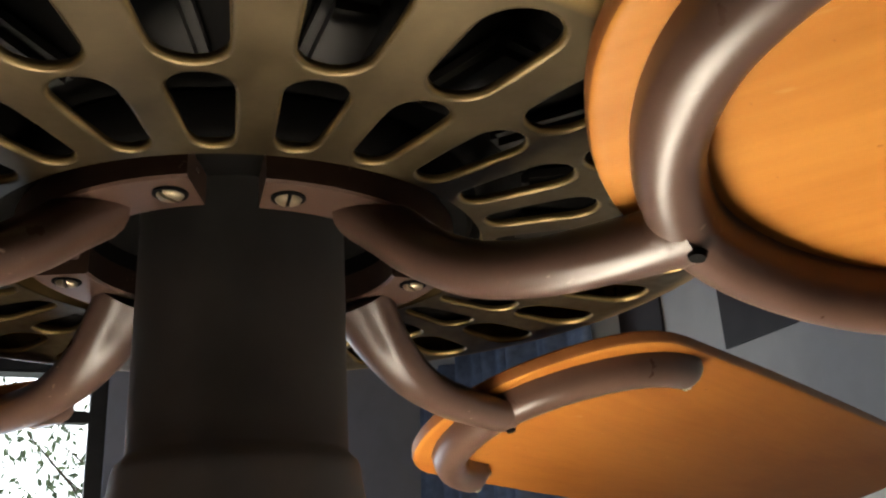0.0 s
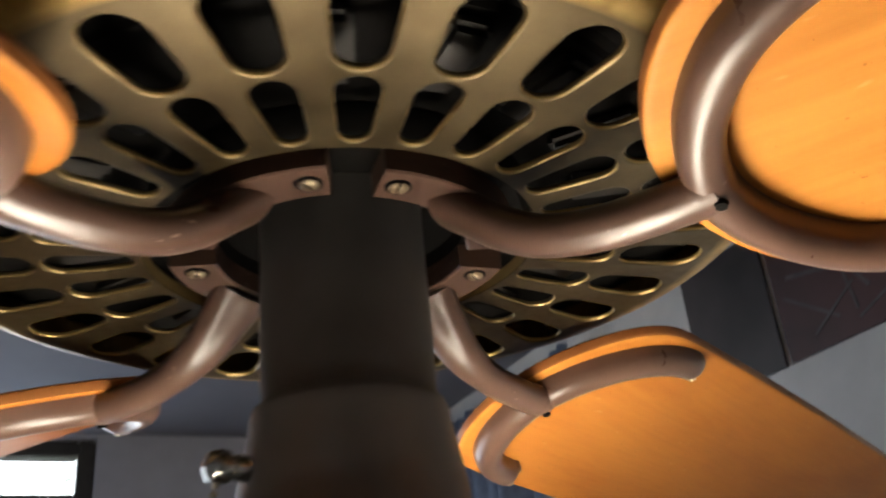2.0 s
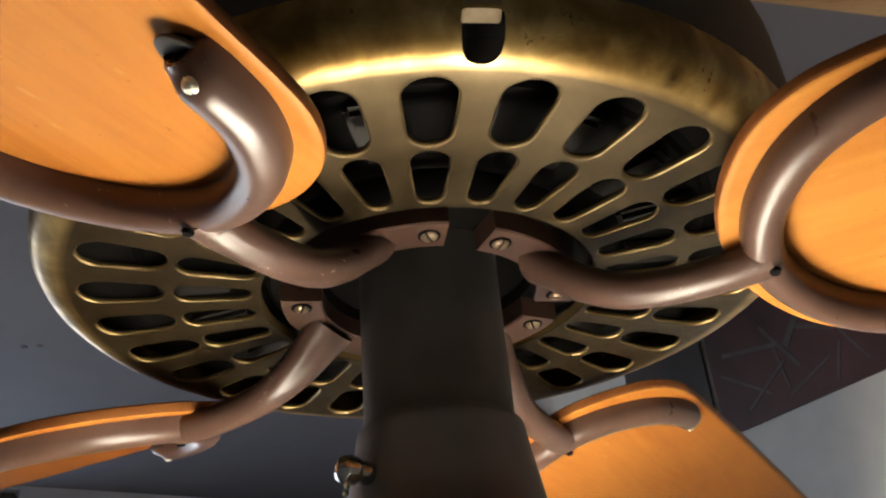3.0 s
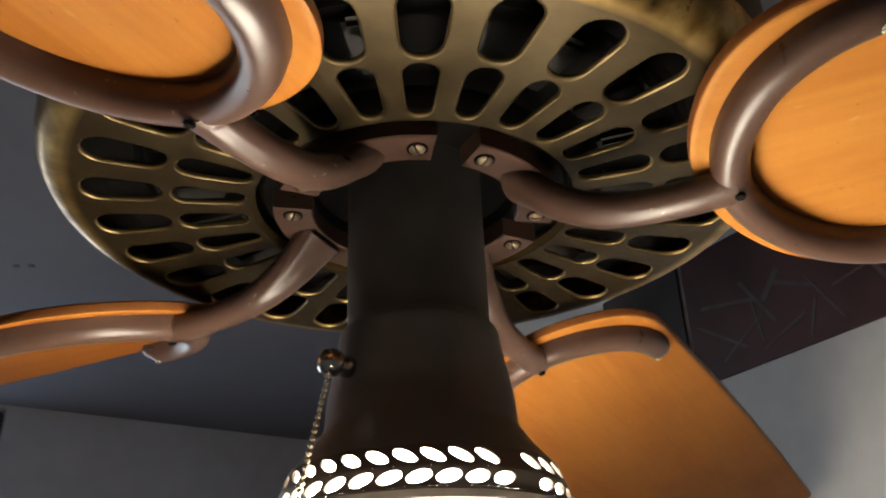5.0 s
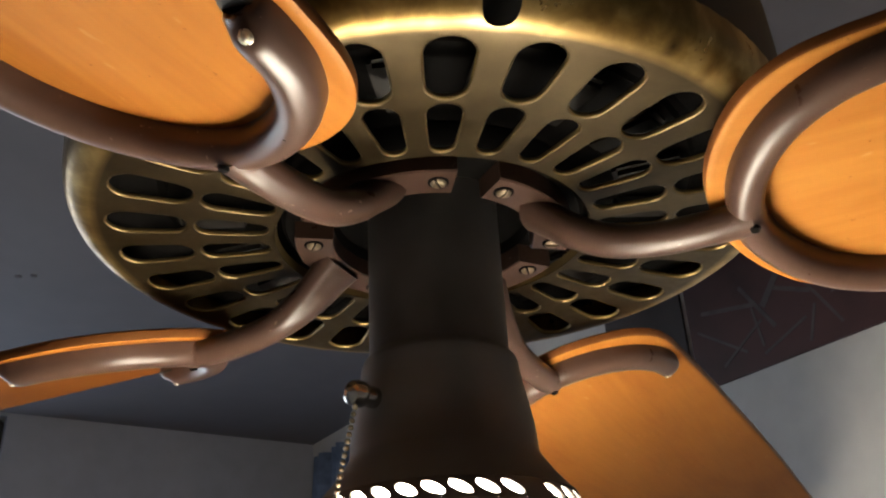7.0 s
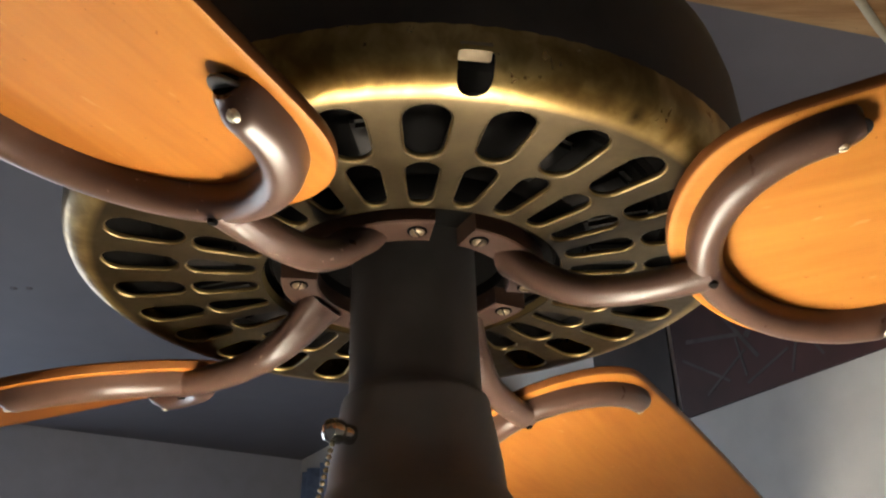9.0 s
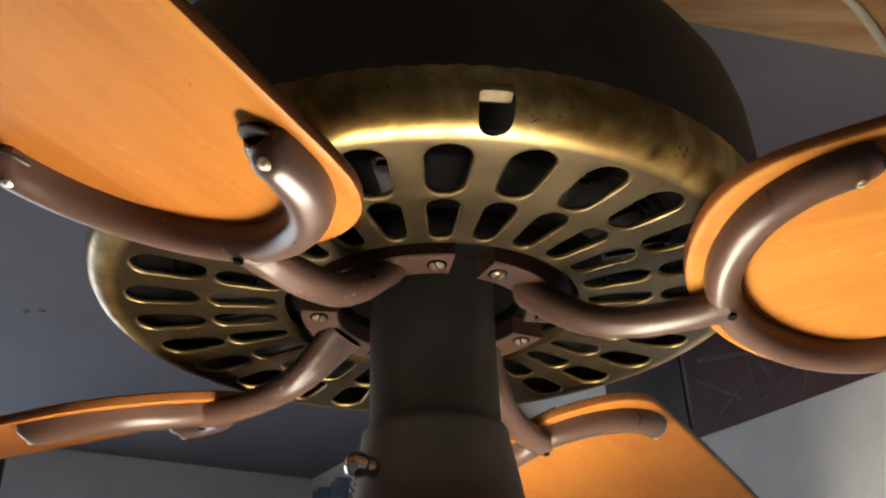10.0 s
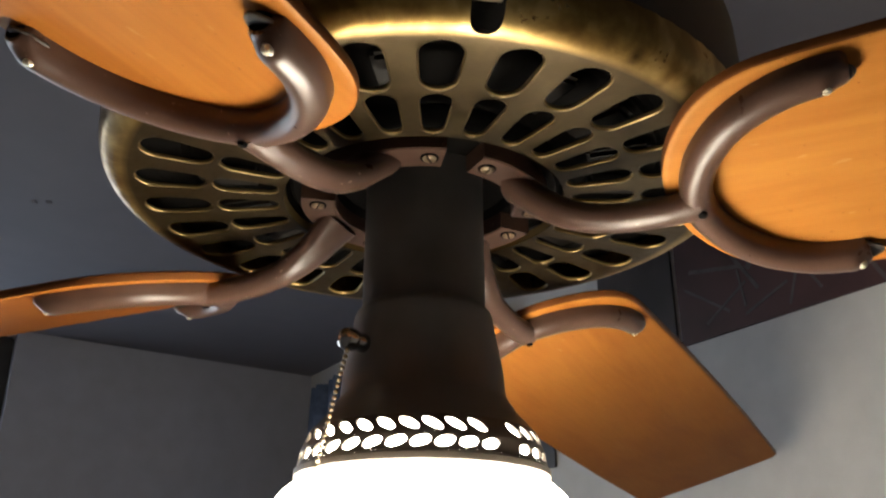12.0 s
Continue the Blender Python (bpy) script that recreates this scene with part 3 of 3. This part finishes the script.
SAG = (0.4, 0.8, -0.7, -0.8)     # the arms are bent a little, each its own way
SKEW = (-0.2, 0.6, 0.8, -0.7)
ends = {}
ring = gasket = arm = blade = foot_screw = blade_screw = hole = None
tilt = pose(0, 0, 0, math.degrees(math.atan(SLOPE)), 0, 0)
for k in range(4):
    m = pose(0, 0, 0, 0, 0, math.degrees(ARM0) + 90 * k + SKEW[k]) @ pose(0, 0, 0, 0, SAG[k], 0)
    if arm is None:
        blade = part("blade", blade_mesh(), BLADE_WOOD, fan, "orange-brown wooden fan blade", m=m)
        # side faces get a darker wood that paints in their shade
        blade.data.materials.append(EDGE_SHADE)
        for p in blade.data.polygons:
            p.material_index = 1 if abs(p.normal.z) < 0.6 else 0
        arm = part("blade_arm", arm_mesh(), BROWN, fan, "brown enamelled horseshoe blade arm", m=m)
        holder = arm
    else:
        again(blade, fan, m)
        holder = again(arm, fan, m)
    for s in (-1, 1):
        a = s * radians(30.2)
        mm = pose(0.0477 * math.cos(a), 0.0477 * math.sin(a), -0.0016, 0, 0, 37 * s + 50 * k)
        if foot_screw is None:
            foot_screw = part("screw", screw_mesh(0.0029, 0.0016), SCREW, holder, "brass slotted screw", m=mm)
        else:
            again(foot_screw, holder, mm)
        if ring is None:
            ring = part("washer", washer_mesh(0.0038, 0.0038, 0.0007), SHADED_BLACK, holder, "dark washer under the screw", m=mm)
        else:
            again(ring, holder, mm)
        x, y = (0.1720, -0.0494) if s < 0 else (0.1728, 0.0462)
        q = under(x, y, 0.0080 if s < 0 else 0.0072)
        mm = Matrix.Translation(q) @ tilt
        if blade_screw is None:
            blade_screw = part("blade_screw", screw_mesh(0.0019, 0.0022), STEEL, holder, "small bright steel screw", m=mm)
        else:
            again(blade_screw, holder, mm)
        x, y = (0.1735, -0.0476) if s < 0 else (0.1735, 0.0462)
        mm = Matrix.Translation(under(x, y, 0.0016)) @ tilt
        if gasket is None:
            gasket = part("gasket", washer_mesh(0.0084, 0.0050, 0.0014), RUBBER, holder, "dark grey rubber gasket between arm and blade", m=mm)
            # black disc added as the shaded gap between gasket and blade
            part("spacer", washer_mesh(0.0060, 0.0044, 0.0020), SHADED_BLACK, gasket, m=Matrix.Translation((0, 0, 0.0018)))
        else:
            g = again(gasket, holder, mm)
            again(bpy.data.objects["spacer"], g, Matrix.Translation((0, 0, 0.0018)))
    for first in (True, False):
        if first not in ends:
            ends[first] = part("tube_end", end_mesh(first), SHADED_BLACK, holder, "black face painted for the shade in a tube end")
        else:
            again(ends[first], holder, Matrix())
    mm = Matrix.Translation(under(0.1216, -0.0038, 0.0117)) @ tilt
    if hole is None:
        bm = bmesh.new()
        # raised black disc paints the dark of a hole that isn't cut
        lathe(bm, [(0.0001, -0.0002), (0.0015, -0.0002), (0.0019, 0.0010)], 18)
        hole = part("screw_hole", bm, SHADED_BLACK, holder, "black disc painted for the shade in an empty screw hole", m=mm)
    else:
        again(hole, holder, mm)

# ---- the beam that the fan hangs from ----
bd = Vector((0.973, 0.229, 0)).normalized()
bn = Vector((-bd.y, bd.x, 0))
far = Vector((0.215, 0.234, 0)).dot(bn)
wide = 0.46
bm = bmesh.new()
box(bm, (2.8, wide, 0.15), Matrix.Translation(bd * -0.58 + bn * (far - wide / 2) + Vector((0, 0, Z0 + 0.452))) @ pose(0, 0, 0, 0, 0, math.degrees(math.atan2(bd.y, bd.x))), 0.004)
tagged(part("beam", bm, PINE, smooth=False), "wide pale pine ceiling beam carrying the fan", "beam", kind="structure")

bm = bmesh.new()
pa, pb = Vector((0.4217, 0.2612, Z0 + 0.3727)), Vector((0.3233, 0.1694, Z0 + 0.3727))
sweep(bm, spline([pa + (pa - pb) * 0.2, pa, (pa + pb) / 2 + Vector((0.004, 0, 0)), pb, pb * 2 - pa], 6), Vector((0, 0, 1)), lambda s: ellipse(0.0040, 0.0040, 10))
tagged(part("cable", bm, WHITE_CABLE), "pale plastic cable fixed along the pine beam", "cable")

# ---- two small bumps on the ceiling ----
for x, y in ((-0.540, 0.858), (-0.519, 0.858)):
    knob = part("ceiling_screw", screw_mesh(0.0048, 0.0020), CEILING, m=Matrix.Translation((x, y, CEIL)))
    tagged(knob, "small grey bump on the ceiling", "screw", "screws in the ceiling")

# ---- posters and curtain ----


def poster(name, mat, v0, v1, z0, z1, label):
    bm = bmesh.new()
    box(bm, (0.004, abs(v1 - v0), z1 - z0), uv(U1 - 0.003, (v0 + v1) / 2, (z0 + z1) / 2))
    return tagged(part(name, bm, mat, smooth=False), label, "poster", "posters on the wall")


def strokes(owner, runs):
    """Pale printed strokes on a poster: (v, height, length, turn, thickness)."""
    for v, z, n, turn, w in runs:
        v, z, n, w = 0.885 * v, 0.845 * z - 0.023, 0.87 * n, 0.9 * w
        bm = bmesh.new()
        box(bm, (0.0006, n, w), uv(U1 - 0.0053, v, Z0 + z) @ pose(0, 0, 0, turn, 0, 0))
        part("printed_stroke", bm, POSTER_LINE, owner, smooth=False)


red = poster("poster", POSTER_RED, -0.32, 0.500, Z0 + 0.1795, Z0 + 0.355, "dark red printed poster with pale crossing lines")
strokes(red, [(0.51, 0.300, 0.10, 35, 0.004), (0.475, 0.285, 0.09, -30, 0.004), (0.445, 0.300, 0.06, 82, 0.004), (0.405, 0.272, 0.08, -20, 0.004), (0.34, 0.300, 0.09, 60, 0.004),
              (0.30, 0.31, 0.05, -10, 0.003), (0.258, 0.300, 0.13, 62, 0.006), (0.16, 0.30, 0.10, -55, 0.004), (0.08, 0.30, 0.12, 50, 0.005),
              (0.49, 0.345, 0.10, 12, 0.006), (0.44, 0.330, 0.09, 58, 0.006), (0.415, 0.345, 0.05, -48, 0.010), (0.385, 0.335, 0.07, 25, 0.006), (0.36, 0.275, 0.05, -70, 0.004),
              (0.235, 0.330, 0.04, 20, 0.008), (0.225, 0.310, 0.04, -15, 0.008), (0.215, 0.290, 0.03, 40, 0.008)])
poster("poster", POSTER_DARK, 0.509, 0.656, Z0 + 0.1795, Z0 + 0.355, "near-black printed poster on the wall")

poster("poster", POSTER_DARK, 0.775, 0.875, Z0 + 0.06, Z0 + 0.305, "small near-black poster beside the curtain")

bm = bmesh.new()
n = 260
top, bot = Z0 + 0.345, Z0 - 1.2
cols = []
for i in range(n + 1):
    s = i / n
    v = 0.885 + 0.735 * s
    w = 0.03 + 0.018 * math.sin(s * 43) + 0.010 * math.sin(s * 101 + 1.0)
    cols.append([bm.verts.new(uv(U1 - w - 0.012 * math.sin(s * 23 + z * 3), v, z).translation) for z in [bot + (top - bot) * j / 14 for j in range(15)]])
for p, q in zip(cols, cols[1:]):
    for j in range(14):
        bm.faces.new((p[j], q[j], q[j + 1], p[j + 1]))
cur = part("curtain", bm, CLOTH)
sol = cur.modifiers.new("thick", "SOLIDIFY")
sol.thickness = 0.003
tagged(cur, "wrinkled blue cloth curtain hanging on the wall", "curtain")

# ---- outside ----
LEAF = plain("green_leaf", (0.16, 0.22, 0.12), 0.6, 0.0, 0.5, 5)
BARK = plain("grey_bark", (0.12, 0.09, 0.07), 0.9, 0.0, 0.4, 25, 0.004)


def tree(u, v, seed):
    rnd = random.Random(seed)
    t = new("tree")
    t.matrix_world = uv(u, v, -0.25)
    tagged(t, "leafy green tree in daylight outside the window", "tree", "trees outside the window")
    bm = bmesh.new()
    sweep(bm, spline([(0, 0, 0), (0.05, 0.02, 1.2), (-0.04, 0.05, 2.6), (0.02, 0.0, 4.2)], 5), Vector((0, 1, 0)), lambda s: ellipse(0.16 * (1 - 0.75 * s), 0.16 * (1 - 0.75 * s), 10))
    tips = []
    for i in range(16):
        z = 1.6 + 2.4 * i / 15
        a = i * 2.4 + rnd.random()
        n = 0.8 + 0.9 * rnd.random()
        tip = Vector((n * math.cos(a), n * math.sin(a), z + 0.5 + 0.4 * rnd.random()))
        tips.append(tip)
        sweep(bm, spline([(0, 0, z), (tip.x * 0.5, tip.y * 0.5, z + 0.2), tip], 4), Vector((0.3, 0.2, 1)), lambda s: ellipse(0.04 * (1 - 0.8 * s), 0.04 * (1 - 0.8 * s), 6))
    part("trunk", bm, BARK, t)
    verts, faces = [], []
    for i in range(900):
        c = rnd.choice(tips) + Vector((rnd.gauss(0, 0.30), rnd.gauss(0, 0.30), rnd.gauss(0, 0.26)))
        q = Euler((rnd.random() * 6, rnd.random() * 6, rnd.random() * 6)).to_matrix()
        k = len(verts)
        for x, y in ((-0.07, 0), (0, 0.028), (0.07, 0), (0, -0.028)):
            verts.append(c + q @ Vector((x, y, 0.012 if y else 0.0)))
        faces.append((k, k + 1, k + 2, k + 3))
    me = bpy.data.meshes.new("crown")
    me.from_pydata(verts, [], faces)
    me.materials.append(LEAF)
    cr = new("crown", me)
    cr.parent = t
    tagged(cr, "many small green leaves", kind="stuff")


tree(-2.2, 11.5, 3)
tree(1.0, 12.5, 5)
bm = bmesh.new()
box(bm, (40, 0.2, 16), uv(0, 16, 7.5))
tagged(part("backdrop", bm, glow("bright_overcast_sky", (0.86, 0.93, 1.0), 3.2), smooth=False), "bright hazy sky beyond the trees", "sky", kind="structure")

bm = bmesh.new()
box(bm, (60, 60, 0.2), pose(0, 20, -0.35))
ground_mat = plain("grass_ground", (0.07, 0.09, 0.04), 0.9, 0, 0.4, 3)
tagged(part("ground", bm, ground_mat, smooth=False), "green grass ground outside the window", "ground", kind="structure")
